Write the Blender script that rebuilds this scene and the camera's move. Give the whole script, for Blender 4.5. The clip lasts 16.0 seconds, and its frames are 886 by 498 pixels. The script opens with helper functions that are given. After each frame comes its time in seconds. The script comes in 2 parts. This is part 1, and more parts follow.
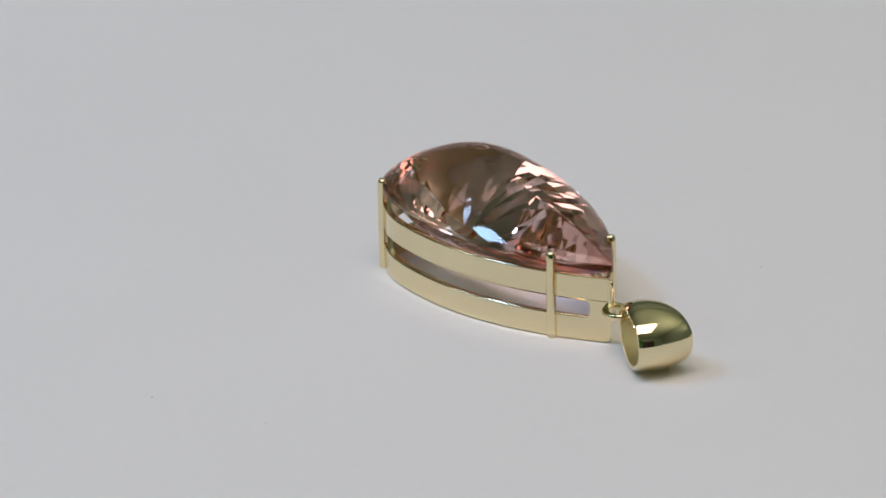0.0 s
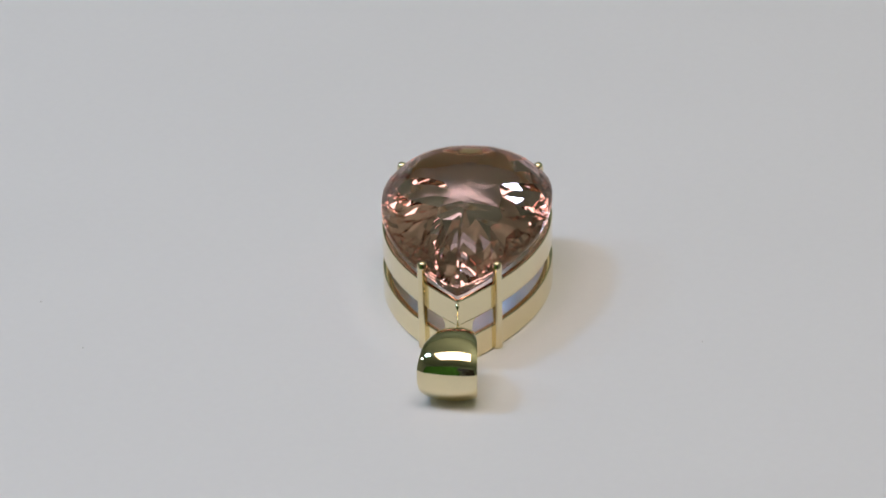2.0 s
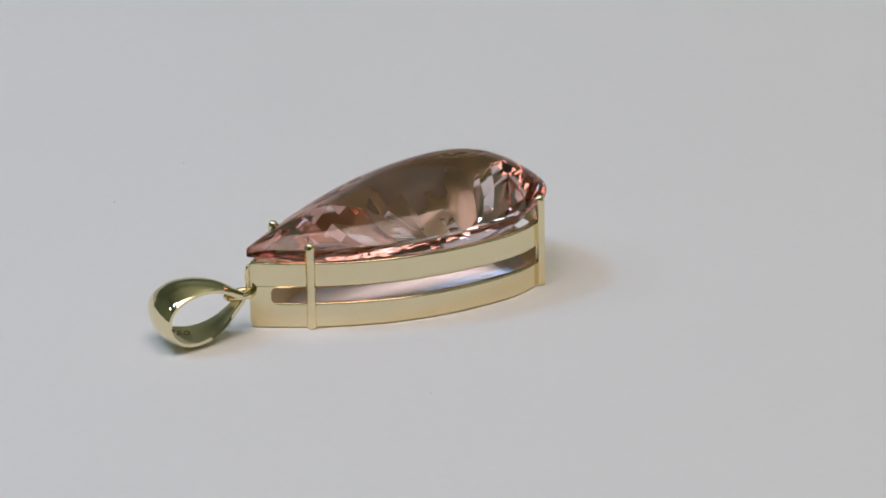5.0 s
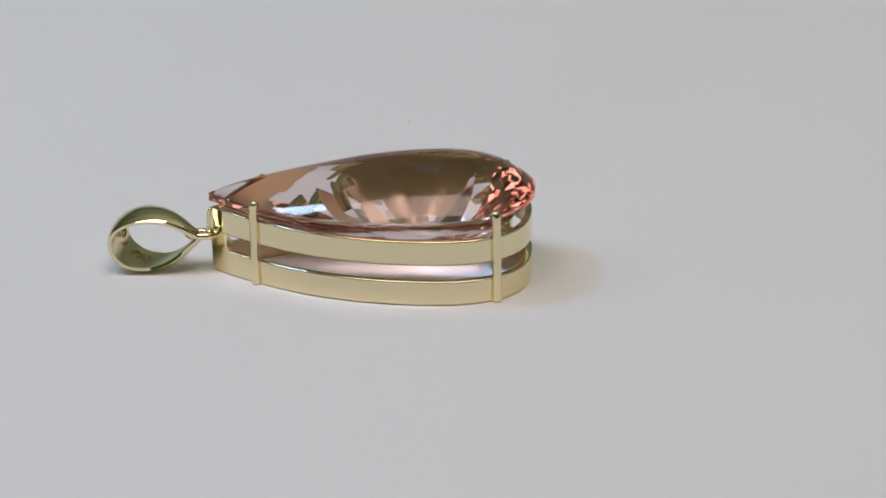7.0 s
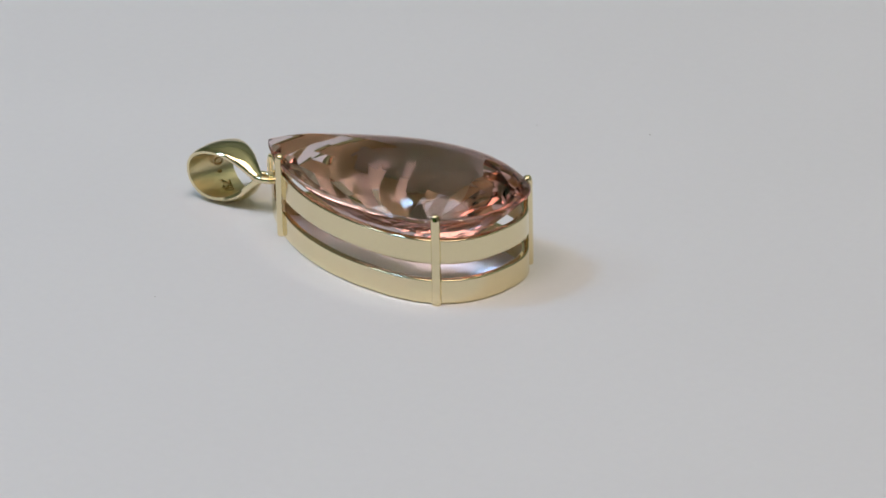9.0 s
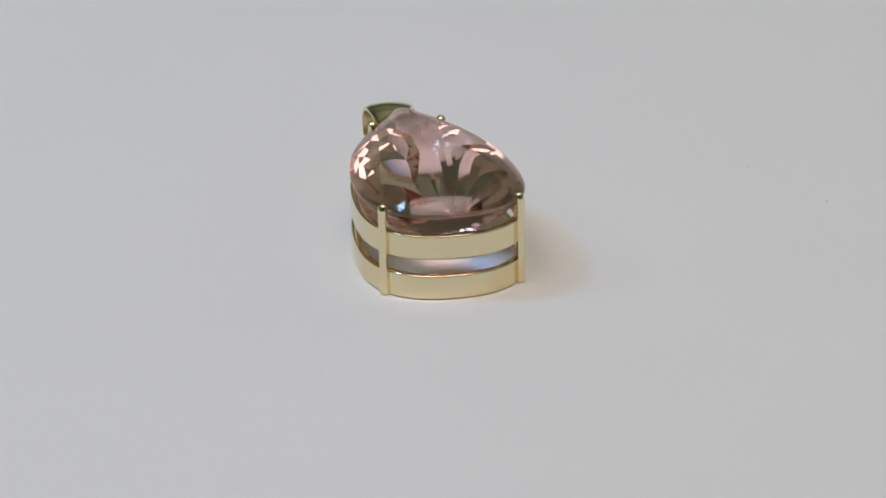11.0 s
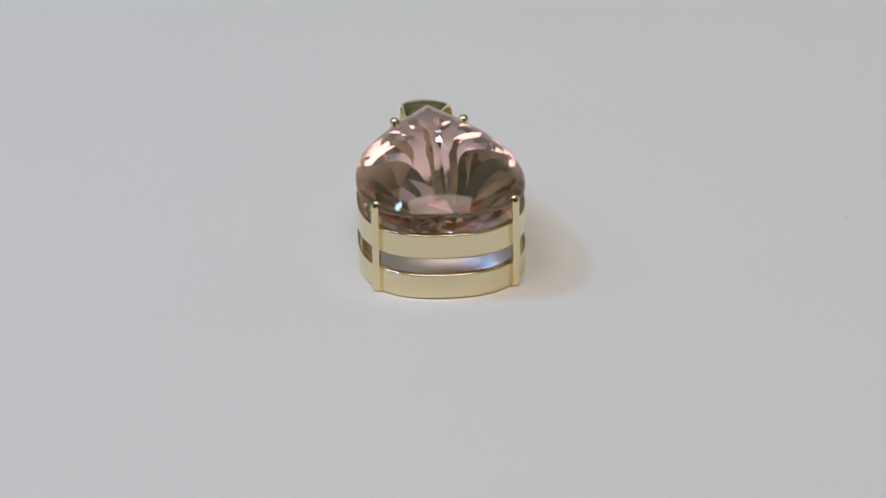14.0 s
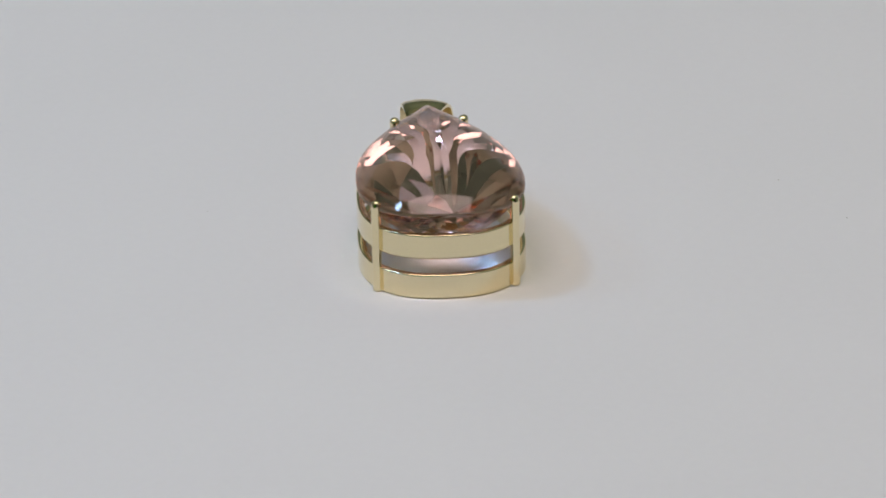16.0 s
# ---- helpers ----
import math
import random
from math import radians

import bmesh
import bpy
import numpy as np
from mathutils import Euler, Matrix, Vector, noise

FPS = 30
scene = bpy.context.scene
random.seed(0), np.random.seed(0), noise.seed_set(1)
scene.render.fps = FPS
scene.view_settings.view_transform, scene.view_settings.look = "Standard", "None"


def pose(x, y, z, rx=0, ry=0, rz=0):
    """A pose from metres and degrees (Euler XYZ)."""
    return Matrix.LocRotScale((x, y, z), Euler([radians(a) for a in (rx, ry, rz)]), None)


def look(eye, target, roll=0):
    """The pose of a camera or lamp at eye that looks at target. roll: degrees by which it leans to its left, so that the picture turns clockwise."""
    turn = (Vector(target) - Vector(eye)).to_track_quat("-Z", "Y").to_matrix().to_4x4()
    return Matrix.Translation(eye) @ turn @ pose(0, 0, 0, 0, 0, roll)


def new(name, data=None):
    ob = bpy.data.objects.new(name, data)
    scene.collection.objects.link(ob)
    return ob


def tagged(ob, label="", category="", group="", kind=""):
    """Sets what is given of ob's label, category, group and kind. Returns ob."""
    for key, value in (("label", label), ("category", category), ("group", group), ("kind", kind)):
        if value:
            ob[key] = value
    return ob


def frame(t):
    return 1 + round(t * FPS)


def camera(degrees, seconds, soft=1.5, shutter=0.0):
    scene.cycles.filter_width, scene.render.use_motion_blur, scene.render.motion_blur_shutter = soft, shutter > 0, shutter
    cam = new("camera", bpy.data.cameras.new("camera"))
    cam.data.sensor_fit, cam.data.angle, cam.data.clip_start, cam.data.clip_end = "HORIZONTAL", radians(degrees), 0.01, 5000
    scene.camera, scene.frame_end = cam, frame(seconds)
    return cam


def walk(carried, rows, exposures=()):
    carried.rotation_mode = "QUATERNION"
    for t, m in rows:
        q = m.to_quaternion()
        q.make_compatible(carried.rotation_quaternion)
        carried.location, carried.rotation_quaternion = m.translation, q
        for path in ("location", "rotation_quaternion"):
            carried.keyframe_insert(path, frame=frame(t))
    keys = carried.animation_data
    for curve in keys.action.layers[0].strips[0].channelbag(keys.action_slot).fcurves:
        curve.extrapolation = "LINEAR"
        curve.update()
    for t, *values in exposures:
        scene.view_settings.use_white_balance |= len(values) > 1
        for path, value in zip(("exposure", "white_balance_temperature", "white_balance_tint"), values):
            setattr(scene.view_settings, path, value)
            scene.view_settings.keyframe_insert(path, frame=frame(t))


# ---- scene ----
cam = camera(11.02, 16.0, soft=1.7)
EYE = Vector((0.0, -0.43634, 0.18308))
PAN, TILT, ROLL = -0.0031, 0.3930, -1.14
AIM = EYE + Vector((math.sin(PAN) * math.cos(TILT), math.cos(PAN) * math.cos(TILT), -math.sin(TILT)))
walk(cam, [(0.0, look(EYE, AIM, ROLL)), (16.0, look(EYE, AIM, ROLL))],
     exposures=[(0.0, 0.0), (16.0, 0.0)])

MM = 0.001

# ---- world and lamps ----
world = bpy.data.worlds.new("world")
scene.world = world
world.use_nodes = True
world.node_tree.nodes["Background"].inputs[0].default_value = (0.55, 0.6, 0.7, 1)
world.node_tree.nodes["Background"].inputs[1].default_value = 0.05


def area_lamp(name, eye, target, size_x, size_y, watts, color):
    data = bpy.data.lights.new(name, "AREA")
    data.shape, data.size, data.size_y = "RECTANGLE", size_x, size_y
    data.energy, data.color = watts, color
    ob = new(name, data)
    ob.matrix_world = look(eye, target)
    return ob


# the work lamp and a lower, weaker one beside the turntable, and the ceiling fixture
area_lamp("work_lamp_light", (-0.42, 0.02, 0.60), (0, 0, 0), 0.105, 0.105, 0.95, (0.35, 0.64, 1.04))
area_lamp("low_lamp_light", (-0.52, 0.02, 0.41), (0, 0, 0), 0.12, 0.06, 0.25, (0.60, 0.78, 0.95))
area_lamp("ceiling_light_down", (-0.10, -0.35, 1.55), (-0.10, -0.35, 0), 1.30, 0.80, 12.5, (1.097, 0.945, 0.915))
# two added fill lamps aimed up, to brighten ceiling, shadow side and reflections
area_lamp("right_fill_light", (1.25, 0.25, 0.80), (1.25, 0.25, 3), 0.7, 0.7, 8.0, (1.097, 0.945, 0.915))
area_lamp("back_fill_light", (0.0, 1.40, 0.85), (0.0, 1.40, 3), 1.4, 0.6, 3.2, (1.097, 0.945, 0.915))
scene.cycles.caustics_reflective, scene.cycles.caustics_refractive, scene.cycles.blur_glossy = True, True, 0.2
scene.cycles.max_bounces, scene.cycles.transmission_bounces, scene.cycles.glossy_bounces = 32, 32, 12

# ---- materials ----


def material(name):
    m = bpy.data.materials.new(name)
    m.use_nodes = True
    return m, m.node_tree.nodes, m.node_tree.links


def surface(name, color, rough=0.5, metal=0.0, vary=0.06, scale=40.0, fine=600.0, bump=0.05, spec=0.5):
    """A Principled surface with colour variation at two scales and fine relief."""
    m, n, l = material(name)
    p = n["Principled BSDF"]
    p.inputs["Metallic"].default_value = metal
    p.inputs["Specular IOR Level"].default_value = spec
    co = n.new("ShaderNodeTexCoord")
    big, small = n.new("ShaderNodeTexNoise"), n.new("ShaderNodeTexNoise")
    big.inputs["Scale"].default_value, small.inputs["Scale"].default_value = scale, fine
    big.inputs["Detail"].default_value, small.inputs["Detail"].default_value = 3, 2
    l.new(co.outputs["Object"], big.inputs["Vector"])
    l.new(co.outputs["Object"], small.inputs["Vector"])
    add = n.new("ShaderNodeMath")
    add.operation = "ADD"
    l.new(big.outputs["Fac"], add.inputs[0])
    l.new(small.outputs["Fac"], add.inputs[1])
    ramp = n.new("ShaderNodeMapRange")
    ramp.inputs["From Min"].default_value, ramp.inputs["From Max"].default_value = 0.6, 1.4
    ramp.inputs["To Min"].default_value, ramp.inputs["To Max"].default_value = 1 - vary, 1 + vary
    l.new(add.outputs[0], ramp.inputs["Value"])
    mix = n.new("ShaderNodeVectorMath")
    mix.operation = "SCALE"
    mix.inputs[0].default_value = color
    l.new(ramp.outputs[0], mix.inputs["Scale"])
    l.new(mix.outputs[0], p.inputs["Base Color"])
    rr = n.new("ShaderNodeMapRange")
    rr.inputs["To Min"].default_value, rr.inputs["To Max"].default_value = rough * 0.8, rough * 1.2
    l.new(big.outputs["Fac"], rr.inputs["Value"])
    l.new(rr.outputs[0], p.inputs["Roughness"])
    if bump:
        b = n.new("ShaderNodeBump")
        b.inputs["Strength"].default_value, b.inputs["Distance"].default_value = bump, 0.0002
        l.new(small.outputs["Fac"], b.inputs["Height"])
        l.new(b.outputs[0], p.inputs["Normal"])
    return m


def crystal(name, through_color, inner_color, ior):
    """Clear cut stone: pale where light passes a face, deeper with each bounce inside."""
    m, n, l = material(name)
    n.remove(n["Principled BSDF"])
    fresnel, mix = n.new("ShaderNodeFresnel"), n.new("ShaderNodeMixShader")
    refract, gloss = n.new("ShaderNodeBsdfRefraction"), n.new("ShaderNodeBsdfAnisotropic")
    fresnel.inputs["IOR"].default_value = refract.inputs["IOR"].default_value = ior
    refract.inputs["Color"].default_value, gloss.inputs["Color"].default_value = (*through_color, 1), (*inner_color, 1)
    refract.inputs["Roughness"].default_value = gloss.inputs["Roughness"].default_value = 0.004
    l.new(fresnel.outputs[0], mix.inputs[0])
    l.new(refract.outputs[0], mix.inputs[1])
    l.new(gloss.outputs[0], mix.inputs[2])
    l.new(mix.outputs[0], n["Material Output"].inputs["Surface"])
    return m


GOLD = surface("polished_yellow_gold", (0.85, 0.738, 0.472), 0.07, 1.0, 0.02, 300, 4000, 0.012)
GOLD_SATIN = surface("satin_yellow_gold", (0.85, 0.738, 0.472), 0.32, 1.0, 0.03, 300, 4000, 0.03)
GOLD_DARK = surface("stamped_gold", (0.42, 0.30, 0.13), 0.4, 1.0, 0.05, 900, 5000, 0.05)
GEM = crystal("peach_pink_morganite", (0.957, 0.892, 0.895), (0.84, 0.70, 0.655), 1.585)
PLATE = surface("matt_white_plate", (0.80, 0.80, 0.81), 0.55, 0.0, 0.012, 25, 900, 0.04, 0.25)
BASE = surface("grey_plastic", (0.10, 0.10, 0.11), 0.45)
TABLE = surface("white_laminate", (0.74, 0.74, 0.74), 0.45, 0, 0.03, 6, 200, 0.03)
WALL = surface("sage_wall_paint", (0.46, 0.56, 0.48), 0.8, 0, 0.05, 3, 80, 0.1)
CEILING = surface("ceiling_paint", (0.62, 0.74, 0.58), 0.8, 0, 0.05, 3, 80, 0.1)
FLOOR = surface("brown_floor", (0.16, 0.11, 0.08), 0.5, 0, 0.2, 5, 90, 0.1)
CLOTH = surface("green_curtain_cloth", (0.10, 0.34, 0.06), 0.9, 0, 0.25, 9, 300, 0.2)
DARKWOOD = surface("dark_stained_wood", (0.035, 0.026, 0.02), 0.45, 0, 0.3, 8, 120, 0.1)
DUST = surface("dust", (0.66, 0.65, 0.64), 0.9, 0, 0.2, 2000, 9000, 0.1)

# ---- mesh helpers ----


def mesh_of(name, bm, mat):
    me = bpy.data.meshes.new(name)
    bm.to_mesh(me)
    bm.free()
    me.materials.append(mat)
    return me


def thing(name, label, category, kind=""):
    return tagged(new(name), label, category, "", kind)


def part(name, bm, mat, parent, label="", kind=""):
    ob = new(name, mesh_of(name, bm, mat))
    ob.parent = parent
    return tagged(ob, label, "", "", kind)


def smooth(bm, angle=35.0):
    bm.normal_update()
    for f in bm.faces:
        f.smooth = True
    for e in bm.edges:
        e.smooth = not (len(e.link_faces) == 2 and e.calc_face_angle(0) > radians(angle))


def box(bm, x0, x1, y0, y1, z0, z1, bevel=0.0):
    m = pose((x0 + x1) / 2, (y0 + y1) / 2, (z0 + z1) / 2) @ Matrix.Diagonal((x1 - x0, y1 - y0, z1 - z0, 1))
    made = bmesh.ops.create_cube(bm, size=1, matrix=m)
    if bevel:
        edges = list({e for v in made["verts"] for e in v.link_edges})
        bmesh.ops.bevel(bm, geom=edges, offset=bevel, segments=3, affect="EDGES", profile=0.5)
    return bm


def lathe(profile, steps=96):
    """A closed turned body from (radius, z) pairs, both ends on the axis."""
    bm = bmesh.new()
    rings = []
    for r, z in profile:
        if r == 0:
            rings.append([bm.verts.new((0, 0, z))])
        else:
            rings.append([bm.verts.new((r * math.cos(a), r * math.sin(a), z))
                          for a in (2 * math.pi * i / steps for i in range(steps))])
    for a, b in zip(rings, rings[1:]):
        for i in range(steps):
            j = (i + 1) % steps
            quad = []
            for v in (a[i % len(a)], a[j % len(a)], b[j % len(b)], b[i % len(b)]):
                if v not in quad:
                    quad.append(v)
            bm.faces.new(quad)
    bmesh.ops.recalc_face_normals(bm, faces=bm.faces)
    smooth(bm)
    return bm


def sweep(bm, path, radius, sides=12, closed=False):
    """A round wire along a path of points; radius may be a list."""
    path = [Vector(p) for p in path]
    count = len(path)
    rad = radius if isinstance(radius, (list, tuple)) else [radius] * count
    rings, side = [], None
    for i, p in enumerate(path):
        a = path[(i - 1) % count] if closed or i else p
        b = path[(i + 1) % count] if closed or i < count - 1 else p
        d = (b - a).normalized()
        if side is None:
            side = d.orthogonal().normalized()
        side = (side - d * side.dot(d)).normalized()
        up = d.cross(side)
        rings.append([bm.verts.new(p + rad[i] * (math.cos(q) * side + math.sin(q) * up))
                      for q in (2 * math.pi * k / sides for k in range(sides))])
    pairs = list(zip(rings, rings[1:]))
    if closed:
        shift = min(range(sides), key=lambda k: (rings[0][k].co - rings[-1][0].co).length)
        pairs.append((rings[-1], rings[0][shift:] + rings[0][:shift]))
    for a, b in pairs:
        for k in range(sides):
            bm.faces.new((a[k], a[(k + 1) % sides], b[(k + 1) % sides], b[k]))
    if not closed:
        bm.faces.new(rings[0][::-1])
        bm.faces.new(rings[-1])
    return bm


def mm(bm):
    bmesh.ops.scale(bm, vec=(MM, MM, MM), verts=bm.verts)
    return bm


# ---- the room round the table ----
ROOM = (-2.0, 2.0, -2.2, 2.2, -0.76, 1.90)


def room():
    x0, x1, y0, y1, z0, z1 = ROOM
    t = 0.12
    for name, b, mat, words, cat in (
            ("wall_west", (x0 - t, x0, y0, y1, z0, z1), WALL, "plain pale blue-green painted wall", "wall"),
            ("wall_east", (x1, x1 + t, y0, y1, z0, z1), WALL, "plain pale blue-green painted wall", "wall"),
            ("wall_north", (x0 - t, x1 + t, y1, y1 + t, z0, z1), WALL, "plain pale blue-green painted wall", "wall"),
            ("wall_south", (x0 - t, x1 + t, y0 - t, y0, z0, z1), WALL, "plain pale blue-green painted wall", "wall"),
            ("floor", (x0 - t, x1 + t, y0 - t, y1 + t, z0 - t, z0), FLOOR, "plain dark brown floor", "floor"),
            ("ceiling", (x0 - t, x1 + t, y0 - t, y1 + t, z1, z1 + t), CEILING, "plain pale green ceiling", "ceiling")):
        ob = new(name, mesh_of(name, box(bmesh.new(), *b), mat))
        tagged(ob, words, cat, "", "structure")


def curtain(x0, x1, y, z0, z1):
    """A hanging cloth in even folds, added unseen to put green into the gold's reflections."""
    bm = bmesh.new()
    n = 160
    cols = []
    for i in range(n + 1):
        x = x0 + (x1 - x0) * i / n
        d = 0.03 * math.sin(i * 0.55) + 0.008 * math.sin(i * 1.7)
        cols.append([bm.verts.new((x, y + d + o, z)) for o, z in ((0, z0), (0, z1), (-0.006, z1), (-0.006, z0))])
    for a, b in zip(cols, cols[1:]):
        for k in range(4):
            bm.faces.new((a[k], a[(k + 1) % 4], b[(k + 1) % 4], b[k]))
    bm.faces.new(cols[0])
    bm.faces.new(cols[-1][::-1])
    bmesh.ops.recalc_face_normals(bm, faces=bm.faces)
    smooth(bm, 50)
    c = thing("curtain", "added green cloth curtain in folds on a rail, unseen, for green reflections", "curtain")
    part("cloth", bm, CLOTH, c)
    part("rail", box(bmesh.new(), x0 - 0.03, x1 + 0.03, y - 0.02, y + 0.02, z1 + 0.001, z1 + 0.02, 0.004), BASE, c)
    for x in (x0 - 0.01, x1 + 0.01):
        part("post", box(bmesh.new(), x - 0.012, x + 0.012, y - 0.012, y + 0.012, -0.76, z1, 0.002), BASE, c)


# added out of view as the dark area that the gold and stone reflect
def cupboard(x0, x1, y0, y1, z0, z1):
    c = thing("cupboard", "added dark brown cupboard with two closed doors, unseen, for dark reflections", "cupboard")
    part("body", box(bmesh.new(), x0, x1, y0, y1, z0, z1, 0.004), DARKWOOD, c)
    mid = (x0 + x1) / 2
    for a, b, h in ((x0 + 0.01, mid - 0.002, mid - 0.05), (mid + 0.002, x1 - 0.01, mid + 0.04)):
        d = part("door", box(bmesh.new(), a, b, y1 + 0.001, y1 + 0.02, z0 + 0.06, z1 - 0.02, 0.003), DARKWOOD, c)
        part("handle", box(bmesh.new(), h, h + 0.012, y1 + 0.0205, y1 + 0.04, 0.0, 0.14, 0.003), BASE, d)


def table():
    t = thing("table", "white laminate table under the turntable", "table")
    part("tabletop", box(bmesh.new(), -0.7, 0.7, -0.42, 0.6, -0.065, -0.035, 0.004), TABLE, t)
    for x in (-0.64, 0.64):
        for y in (-0.36, 0.54):
            part("leg", box(bmesh.new(), x - 0.025, x + 0.025, y - 0.025, y + 0.025, -0.76, -0.065, 0.004), BASE, t)


def camcorder():
    """A dark video camera on a short column behind the viewpoint."""
    c = thing("camcorder", "black video camera on a short stand behind the table", "camera")
    m = look(EYE, AIM, ROLL)
    body = box(bmesh.new(), -0.065, 0.065, -0.06, 0.06, 0.07, 0.26, 0.012)
    bmesh.ops.transform(body, matrix=m, verts=body.verts)
    part("body", body, BASE, c)
    barrel = lathe([(0, 0.069), (0.036, 0.069), (0.037, 0.067), (0.037, 0.032), (0.034, 0.028), (0, 0.028)], 48)
    bmesh.ops.transform(barrel, matrix=m, verts=barrel.verts)
    part("lens_barrel", barrel, BASE, c)
    foot = EYE - 0.16 * (AIM - EYE)
    part("column", box(bmesh.new(), -0.02, 0.02, foot.y - 0.02, foot.y + 0.02, -0.76, foot.z - 0.02, 0.004), BASE, c)


def reflector():
    """A white card that stands at the table's back, added unseen for pale reflections."""
    b = thing("reflector_card", "added upright white reflector card at the back of the table, out of view", "card")
    part("card", box(bmesh.new(), -0.60, 0.60, 0.50, 0.504, -0.035, 0.10, 0.0008), PLATE, b)
    for x in (-0.4, 0.4):
        part("foot", box(bmesh.new(), x - 0.03, x + 0.03, 0.505, 0.56, -0.035, -0.031, 0.001), PLATE, b)


def turntable():
    t = thing("turntable", "round matt white display turntable plate with dust specks", "turntable")
    part("plate", lathe([(0, -0.010), (0.148, -0.010), (0.1495, -0.0085), (0.15, -0.005),
                         (0.1495, -0.0015), (0.148, 0.0), (0, 0.0)], 160), PLATE, t, "matt white round plate")
    for x, y, r in ((9.0, -41.9, 0.11), (20.6, -36.2, 0.10), (18.6, 25.2, 0.07)):
        bm = bmesh.new()
        bmesh.ops.create_icosphere(bm, subdivisions=2, radius=r)
        for v in bm.verts:
            v.co *= 1 + 0.35 * noise.noise(v.co * 9 + Vector((x, y, 0)))
            v.co.z = v.co.z * 0.5 + r * 0.45
        bmesh.ops.translate(bm, vec=(x, y, 0), verts=bm.verts)
        part("dust_speck", mm(bm), DUST, t, "tiny dark speck of dust")
    foot = thing("pedestal", "low dark round pedestal under the white turntable plate", "pedestal")
    part("housing", lathe([(0, -0.035), (0.118, -0.035), (0.12, -0.033), (0.12, -0.013), (0.118, -0.0105), (0, -0.0105)], 96),
         BASE, foot)
    return t


# ---- the pendant, in millimetres with its long axis on x and the point at +x ----
HEAD, BACK, TIP, HALF = -5.0, -15.5, 17.55, 8.65


def side_at(x, grow=0.0):
    """Half the width of the pear outline at x."""
    if x > HEAD:
        u = min(1.0, (x - HEAD) / (TIP + grow - HEAD))
        return (HALF + grow) * (1 - u ** 2.15)
    u = min(1.0, (HEAD - x) / (HEAD - BACK + grow))
    return (HALF + grow) * (1 - u ** 2.45) ** (1 / 2.45)


def outline(grow=0.0, n=64):
    """The pear outline, anticlockwise from the point, about 2n points."""
    half = []
    for i in range(n + 1):
        a = math.pi * i / n
        c = math.cos(a)
        if c > 0:
            x = HEAD + (TIP + grow - HEAD) * (1 - (1 - c) ** 1.0)
        else:
            x = HEAD + (HEAD - BACK + grow) * c
        half.append(Vector((x, side_at(x, grow))))
    half[0].y = half[-1].y = 0
    return half + [Vector((p.x, -p.y)) for p in half[-2:0:-1]]


def even(points, step):
    """Points at even steps along a closed outline that starts at the tip."""
    pts = points + [points[0]]
    length = [0]
    for a, b in zip(pts, pts[1:]):
        length.append(length[-1] + (b - a).length)
    n = max(3, round(length[-1] / step))
    out, k = [], 0
    for i in range(n):
        s = length[-1] * i / n
        while length[k + 1] < s:
            k += 1
        out.append(pts[k].lerp(pts[k + 1], (s - length[k]) / (length[k + 1] - length[k])))
    return out


def band(z0, z1, thick=0.75):
    """A closed strip of metal that follows the pear outline."""
    bm = bmesh.new()
    outer, inner = outline(0, 72), outline(-thick, 72)
    r = 0.17
    rings = []

    def ring(mix, z):
        rings.append([bm.verts.new((*p.lerp(q, mix), z)) for p, q in zip(outer, inner)])

    quarter = [(1 - math.cos(a), math.sin(a)) for a in (0, 0.02, 0.3, 0.6, 0.9, 1.2, math.pi / 2)]
    for c, h in quarter:
        ring(r * c / thick, z1 - r + r * h)
    for c, h in quarter[::-1]:
        ring(1 - r * c / thick, z1 - r + r * h)
    s = 0.16
    for mix, z in ((1, z0 + s + 0.01), (1, z0 + s), (1 - s / thick, z0), (s / thick, z0), (0, z0 + s), (0, z0 + s + 0.01)):
        ring(mix, z)
    n = len(outer)
    for k, (a, b) in enumerate(zip(rings, rings[1:] + rings[:1])):
        for i in range(n):
            # the inside of the setting is left satin
            bm.faces.new((a[i], a[(i + 1) % n], b[(i + 1) % n], b[i])).material_index = 1 if 12 <= k <= 15 else 0
    if z0 == 0.0:
        # the lower corner at the point is filed round
        for v in bm.verts:
            u = max(0.0, v.co.x - 16.7) / (TIP - 16.7)
            v.co.z += 0.55 * u ** 3 * max(0.0, 1 - v.co.z / 1.2)
    bmesh.ops.recalc_face_normals(bm, faces=bm.faces)
    smooth(bm, 30)
    return mm(bm)


def tip_plate(z0, z1, x0=15.85, thick=0.75):
    """The bent plate that closes the slot at the point."""
    bm = bmesh.new()
    levels = []
    fillet = 0.42
    for k in range(13):
        z = z0 + (z1 - z0) * k / 12
        near = min(z - 2.65, 4.35 - z)
        inset = fillet - math.sqrt(max(0.0, fillet ** 2 - max(0.0, fillet - near) ** 2)) if near > 0 else fillet
        start = x0 - min(inset, fillet)
        rims = []
        for g in (0.012, -thick - 0.01):
            xs = [start + (TIP + g - start) * i / 6 for i in range(7)]
            upper = [Vector((x, side_at(x, g), z)) for x in xs]
            rims.append(upper + [Vector((p.x, -p.y, z)) for p in upper[-2::-1]])
        levels.append([bm.verts.new(p) for p in rims[0] + rims[1][::-1]])
    n = len(levels[0])
    for a, b in zip(levels, levels[1:]):
        for i in range(n):
            bm.faces.new((a[i], a[(i + 1) % n], b[(i + 1) % n], b[i]))
    half = n // 2
    for ring in (levels[0], levels[-1]):
        for i in range(half - 1):
            bm.faces.new((ring[i], ring[i + 1], ring[n - 2 - i], ring[n - 1 - i]))
    bmesh.ops.recalc_face_normals(bm, faces=bm.faces)
    smooth(bm, 30)
    return mm(bm)


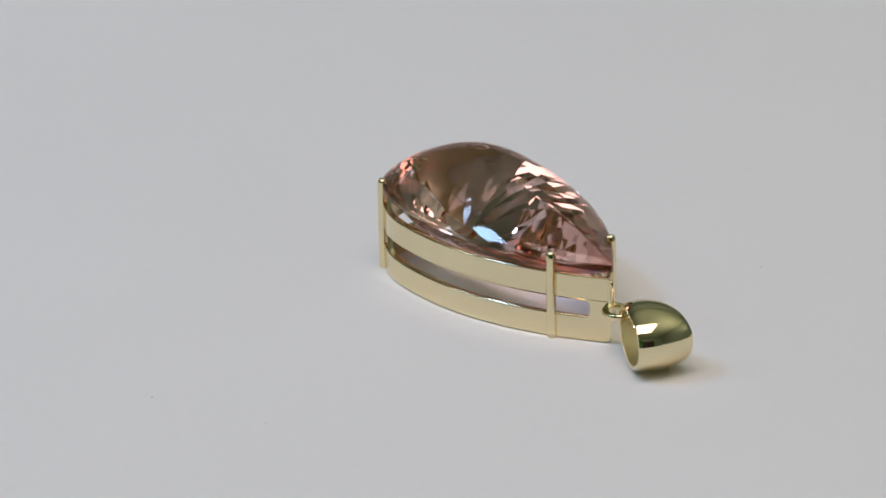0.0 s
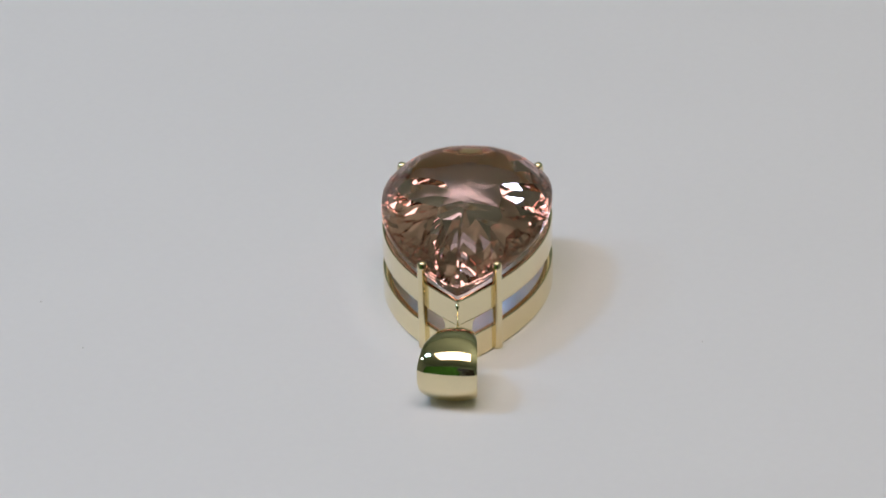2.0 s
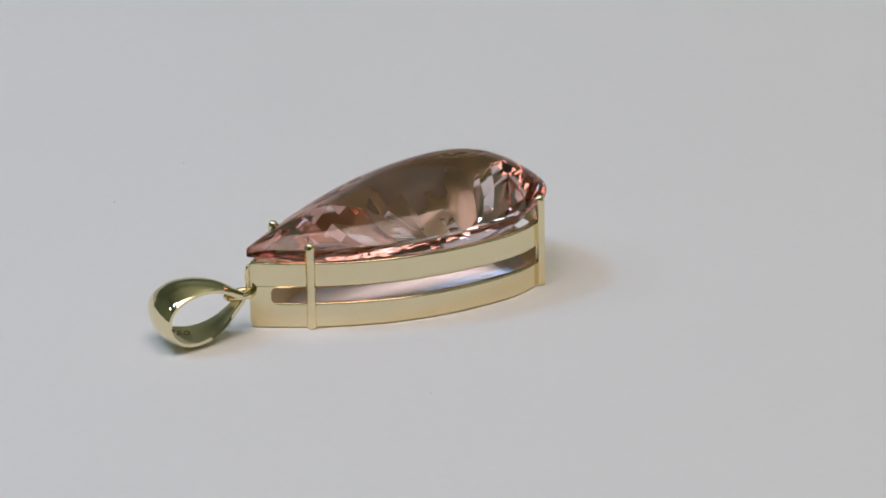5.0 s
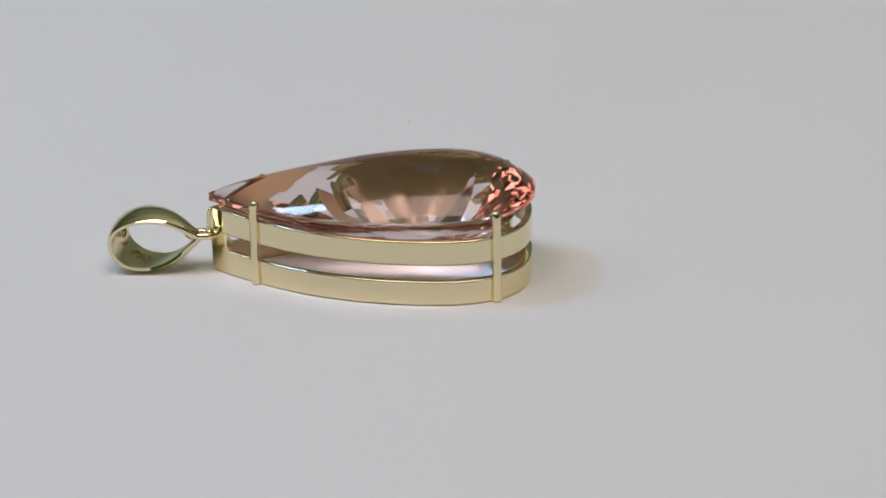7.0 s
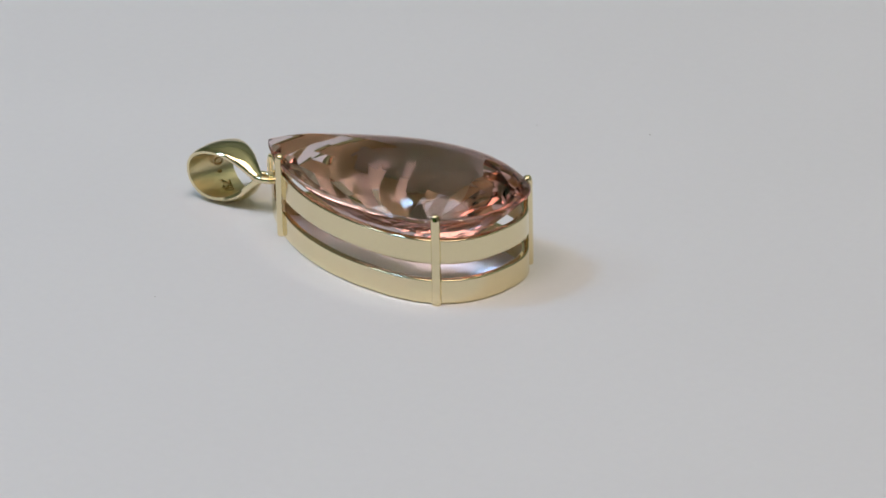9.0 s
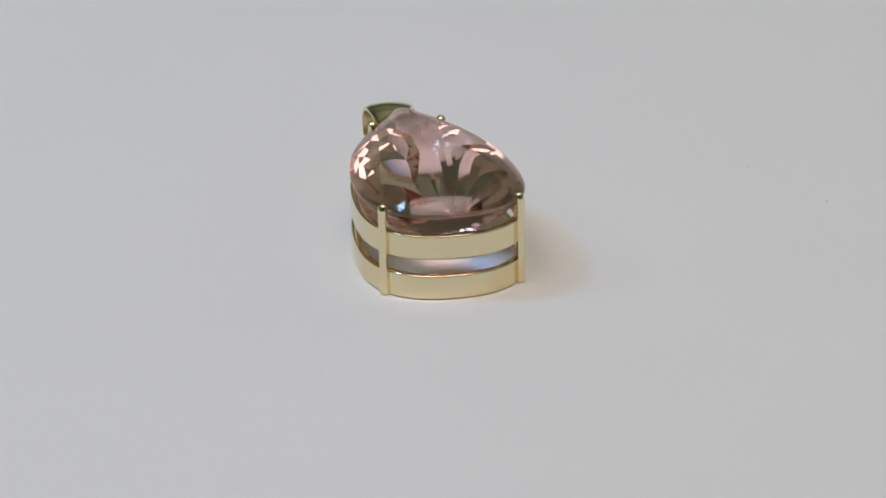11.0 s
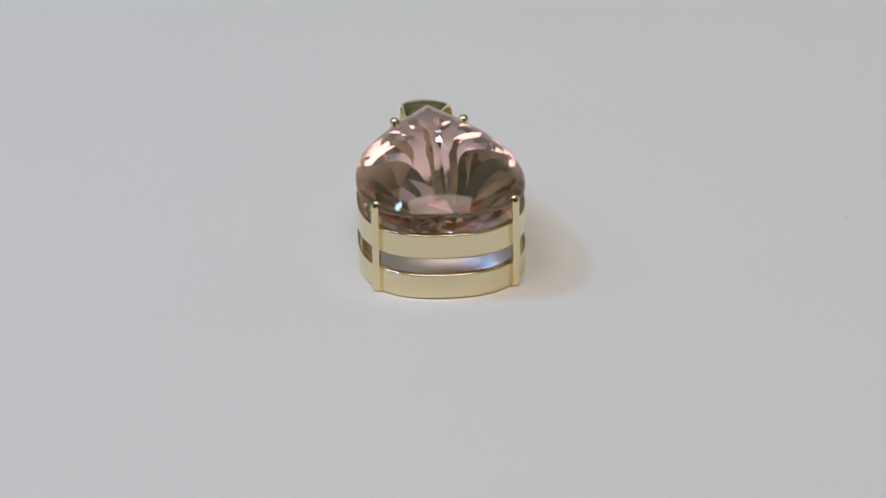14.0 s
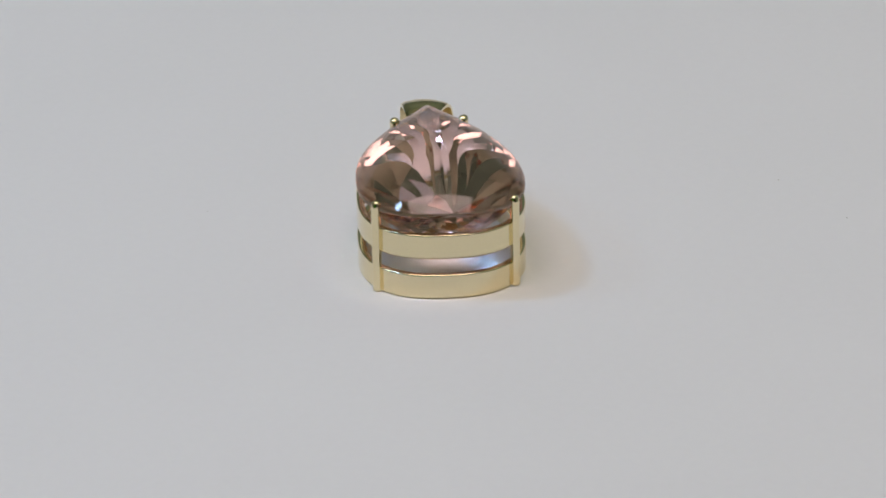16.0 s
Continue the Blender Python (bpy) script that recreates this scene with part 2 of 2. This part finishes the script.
def prong(x, y, top):
    """A round wire claw on the outside of the bands, bent over the stone at its top."""
    r = 0.49
    inward = Vector((-3.5 - x, -y, 0)).normalized()
    path, rad = [], []
    for z in (0.0, 0.06, 0.2, 2.0, 5.0, 7.0, top - 0.9):
        path.append(Vector((x, y, z)))
        rad.append(r * {0.0: 0.75, 0.06: 0.92}.get(z, 1.0))
    for k in range(1, 7):
        a = k / 6
        path.append(Vector((x, y, top - 0.9)) + Vector((0, 0, 0.9 * a)) + inward * 0.28 * a * a)
        rad.append(r * (1.06 if a < 0.7 else max(0.12, 1.06 * math.sqrt(max(0.0, 1 - ((a - 0.7) / 0.305) ** 2)))))
    bm = sweep(bmesh.new(), path, rad, 20)
    bmesh.ops.recalc_face_normals(bm, faces=bm.faces)
    smooth(bm, 60)
    return mm(bm)


GROW, GIRDLE, DOME, DEPTH, UNEVEN = 0.35, 7.70, 3.55, 6.9, 0.10


def rim_height(x):
    """The girdle is thicker towards the blunt point."""
    u = max(0.0, min(1.0, (x - 9.0) / 8.5))
    return 0.30 + 0.45 * u * u


BULGE, COLUMNS, SPLIT = 1.55, 40, 6
# rows of facet corners from the girdle down: place between keel and girdle
FACET_ROWS = (0.965, 0.91, 0.84, 0.76, 0.67, 0.57, 0.47, 0.37)
INNER_ROWS = ((0.26, 20), (0.14, 9))


def gemstone():
    """A pear-cut stone: a smooth domed crown, a thick girdle and a pavilion of kite facets in staggered rows."""
    bm = bmesh.new()
    n = COLUMNS * SPLIT
    edge = outline(GROW, 200)
    total = sum((a - b).length for a, b in zip(edge, edge[1:] + edge[:1]))
    rim = [Vector((min(p.x, 17.72), 0.962 * p.y)) for p in even(edge, total / n)]
    rim[0].y = 0.0
    n = len(rim)
    mid = Vector((-5.4, 0))
    rings = []
    for rho in (1.0, 0.988, 0.965, 0.93, 0.88, 0.82, 0.74, 0.65, 0.55, 0.44, 0.33, 0.22, 0.11):
        rings.append([bm.verts.new((*mid.lerp(p, rho), rim_height(p.x) + (DOME + 0.3 - rim_height(p.x)) * (1 - rho ** 3.0)))
                      for p in rim])
    crown = []
    for a, b in zip(rings, rings[1:]):
        for i in range(n):
            crown.append(bm.faces.new((a[i], a[(i + 1) % n], b[(i + 1) % n], b[i])))
    top = bm.verts.new((*mid, 0.3 + DOME))
    for i in range(n):
        crown.append(bm.faces.new((rings[-1][i], rings[-1][(i + 1) % n], top)))
    # the girdle
    low = [bm.verts.new((p.x, p.y, 0.0)) for p in rim]
    for i in range(n):
        crown.append(bm.faces.new((low[i], low[(i + 1) % n], rings[0][(i + 1) % n], rings[0][i])))
    for f in crown:
        f.smooth = True
    # the corners of the facets, each a little off the even body, alike on both sides
    keel = Vector((-4.5, 0))
    rows = []
    for k, rho in enumerate(FACET_ROWS):
        row = []
        for j in range(COLUMNS):
            at = (j + 0.5 * (k % 2)) * SPLIT
            p = rim[int(at) % n].lerp(rim[(int(at) + 1) % n], at - int(at))
            twin = min(at, n - at) % n
            off = random.Random(int(twin * 10) + 1000 * k).uniform(-1, 1) * UNEVEN * (0.5 if rho > 0.8 else 1.5 if rho < 0.7 else 1.0)
            row.append(bm.verts.new((*keel.lerp(p, rho), -DEPTH * (1 - rho ** BULGE) + off)))
        rows.append(row)
    half = SPLIT // 2
    for j in range(COLUMNS):
        arc = [low[(j * SPLIT + d) % n] for d in range(-half, half + 1)]
        bm.faces.new(arc + [rows[0][j]])
    corner = [low[(j * SPLIT + half) % n] for j in range(COLUMNS)]
    for k in range(-1, len(rows) - 2):
        a, b, c = (rows[k] if k >= 0 else corner), rows[k + 1], rows[k + 2]
        for j in range(COLUMNS):
            # the row between is shifted by half a column to and fro
            l, r = ((j, (j + 1) % COLUMNS) if k % 2 else ((j - 1) % COLUMNS, j))
            bm.faces.new((a[j], b[l], c[j], b[r]))
    last, under = rows[-2], rows[-1]
    for j in range(COLUMNS):
        l, r = ((j, (j + 1) % COLUMNS) if len(rows) % 2 else ((j - 1) % COLUMNS, j))
        bm.faces.new((last[j], under[l], under[r]))
    # fewer, larger facets towards the keel, down to a small flat culet
    shift = 0.5 * ((len(rows) - 1) % 2) / COLUMNS
    upper = [(j / COLUMNS + shift, v) for j, v in enumerate(under)]
    for rho, m in INNER_ROWS:
        row = []
        for j in range(m):
            u = (j + 0.25) / m
            at = u * n
            p = rim[int(at) % n].lerp(rim[(int(at) + 1) % n], at - int(at))
            off = random.Random(int(min(u, 1 - u) * 100) + m).uniform(-1, 1) * UNEVEN * 1.5
            row.append((u, bm.verts.new((*keel.lerp(p, rho), -DEPTH * (1 - rho ** BULGE) + off))))
        i = k = 0
        while i < len(upper) or k < m:
            a, b = upper[i % len(upper)], row[k % m]
            na = upper[(i + 1) % len(upper)][0] + (i + 1) // len(upper)
            nb = row[(k + 1) % m][0] + (k + 1) // m
            if k >= m or (i < len(upper) and na < nb):
                bm.faces.new((a[1], upper[(i + 1) % len(upper)][1], b[1]))
                i += 1
            else:
                bm.faces.new((a[1], row[(k + 1) % m][1], b[1]))
                k += 1
        upper = row
    bm.faces.new([v for _, v in upper])
    bmesh.ops.recalc_face_normals(bm, faces=bm.faces)
    bmesh.ops.triangulate(bm, faces=[f for f in bm.faces if not f.smooth and len(f.verts) > 3])
    for e in bm.edges:
        e.smooth = all(f.smooth for f in e.link_faces)
    # the stone sits a little higher at its round end
    for v in bm.verts:
        v.co.z += GIRDLE + 0.0405 * (17.9 - v.co.x)
    return mm(bm)


def rounded(points, steps=8):
    """A smooth closed curve through points of any dimension."""
    n, out = len(points), []
    for i in range(n):
        a, b, c, d = (np.array(points[(i + k) % n], float) for k in (-1, 0, 1, 2))
        for s in range(steps):
            u = s / steps
            out.append(0.5 * (2 * b + (c - a) * u + (2 * a - 5 * b + 4 * c - d) * u * u + (3 * b - a - 3 * c + d) * u ** 3))
    return out


def settle(bm, unit=1.0):
    """The bail lies a little askew to the stone."""
    bmesh.ops.rotate(bm, cent=(23.0 * unit, 0, 3.9 * unit), matrix=Matrix.Rotation(radians(-8.5), 3, "Z"), verts=bm.verts)
    bmesh.ops.translate(bm, vec=(0, 0.05 * unit, 0), verts=bm.verts)


# along the loop: x, z and half the width of the strap
LOOP = ((18.6, 3.85, 0.55), (19.7, 4.75, 0.95), (21.4, 5.7, 1.55), (23.4, 6.1, 2.1), (25.5, 5.85, 2.6), (27.1, 4.9, 2.85),
        (27.7, 3.5, 2.95), (27.3, 1.8, 2.85), (25.7, 0.6, 2.6), (23.4, 0.45, 2.1), (21.3, 1.25, 1.5), (19.7, 2.6, 0.95))


def bail():
    """A teardrop loop of domed strap, widest at its round end."""
    pts = rounded(LOOP, 10)
    n = len(pts)
    bm = bmesh.new()
    rings = []
    for i, (x, z, w) in enumerate(pts):
        d = np.array(pts[(i + 1) % n]) - np.array(pts[i - 1])
        out = Vector((-d[1], 0, d[0])).normalized()
        here = Vector((x, 0, z))
        ring = []
        for k in range(17):
            v = -1 + 2 * k / 16
            edge = max(0.0, abs(v) - 0.93) / 0.07
            lift = 0.48 * (w / 2.95) ** 0.5 * (1 - v * v) - 0.12 * edge * edge
            ring.append(bm.verts.new(here + out * lift + Vector((0, v * w, 0))))
        for k in range(9):
            v = 1 - 2 * k / 8
            ring.append(bm.verts.new(here + out * (-0.42 + 0.10 * (1 - v * v)) + Vector((0, v * (w - 0.05), 0))))
        rings.append(ring)
    m = len(rings[0])
    for a, b in zip(rings, rings[1:] + rings[:1]):
        for k in range(m):
            bm.faces.new((a[k], a[(k + 1) % m], b[(k + 1) % m], b[k])).material_index = 1 if 17 <= k < m - 1 else 0
    bmesh.ops.recalc_face_normals(bm, faces=bm.faces)
    smooth(bm, 45)
    settle(bm)
    return mm(bm)


def ring_wire(centre, across, along, wire, tilt):
    bm = bmesh.new()
    path = [(along * math.cos(a), across * math.sin(a), 0) for a in (2 * math.pi * i / 32 for i in range(32))]
    sweep(bm, path, wire, 12, True)
    bmesh.ops.recalc_face_normals(bm, faces=bm.faces)
    smooth(bm, 60)
    bmesh.ops.transform(bm, matrix=pose(*centre, *tilt), verts=bm.verts)
    return mm(bm)


def stamp(words, size, m):
    """Struck letters as thin solid shapes."""
    curve = bpy.data.curves.new("stamp", "FONT")
    curve.body, curve.size, curve.extrude, curve.align_x, curve.align_y = words, size, 0.02, "CENTER", "CENTER"
    ob = new("stamp", curve)
    me = ob.to_mesh()
    bm = bmesh.new()
    bm.from_mesh(me)
    ob.to_mesh_clear()
    bpy.data.objects.remove(ob)
    bpy.data.curves.remove(curve)
    bmesh.ops.transform(bm, matrix=m, verts=bm.verts)
    return mm(bm)


def pendant():
    p = thing("pendant", "yellow gold pendant with a pear-cut peach pink gemstone", "pendant")
    upper = part("upper_band", band(4.35, 7.0), GOLD, p, "polished gold strip round the stone")
    lower = part("lower_band", band(0.0, 2.65), GOLD, p, "polished gold strip on the turntable")
    part("tip_plate", tip_plate(2.36, 4.45), GOLD, p)
    for x, y, top in ((-12.45, -7.05, 9.75), (-12.45, 7.05, 9.75), (12.6, -3.68, 9.1), (12.6, 3.68, 9.1)):
        part("prong", prong(x, y, top), GOLD, p)
    part("gemstone", gemstone(), GEM, p, "transparent peach pink stone with a domed top")
    part("tip_loop", ring_wire((17.6, 0, 5.3), 1.35, 0.24, 0.2, (90, 0, 0)), GOLD, p)
    part("jump_ring", ring_wire((18.65, -0.05, 3.85), 1.0, 1.4, 0.37, (8, 0, 0)), GOLD, p)
    b = part("bail", bail(), GOLD, p, "wide domed gold bail lying on its side")
    for ob in (upper, lower, b):
        ob.data.materials.append(GOLD_SATIN)
    number = stamp("750", 1.5, Matrix(((-0.92, -0.39, 0, 25.3), (0.39, -0.92, 0, -0.65), (0, 0, 1, 0), (0, 0, 0, 1))))
    floor_x, floor_z = zip(*((x, z + 0.36) for x, z, _ in LOOP[:6:-1]))
    for v in number.verts:
        v.co.z += MM * float(np.interp(v.co.x / MM, floor_x[::-1] if floor_x[0] > floor_x[-1] else floor_x,
                                       floor_z[::-1] if floor_x[0] > floor_x[-1] else floor_z))
    marks = [("stamp", number, "struck fineness number"),
             ("maker_mark", ring_wire((27.07, -0.9, 3.3), 0.5, 0.4, 0.12, (0, 90, 0)), "round struck mark"),
             ("dot_mark", ring_wire((26.95, -1.0, 2.1), 0.13, 0.13, 0.11, (0, 60, 0)), "small struck dot")]
    for name, bm, words in marks:
        settle(bm, MM)
        part(name, bm, GOLD_DARK, b, words)
    return p


room()
curtain(-1.85, -0.15, -1.55, -0.25, 1.05)
cupboard(-0.05, 0.95, -1.95, -1.5, -0.76, 0.75)
table()
camcorder()
reflector()
TURNTABLE = turntable()
PENDANT = pendant()

# ---- what turns ----
OFFSET = Matrix.Translation((0.007557, 0.001346, 0.0))


def turn_at(t):
    """The turntable's angle in degrees: an even turn that ends at rest."""
    return math.degrees(-0.9777 - 0.3228 * min(t, 11.37))


def motions():
    times = [0.5 * i for i in range(23)] + [11.3, 11.367, 11.4, 11.5, 13.5, 16.0]
    walk(TURNTABLE, [(t, pose(0, 0, 0, 0, 0, turn_at(t))) for t in times])
    walk(PENDANT, [(t, pose(0, 0, 0, 0, 0, turn_at(t)) @ OFFSET) for t in times])


motions()
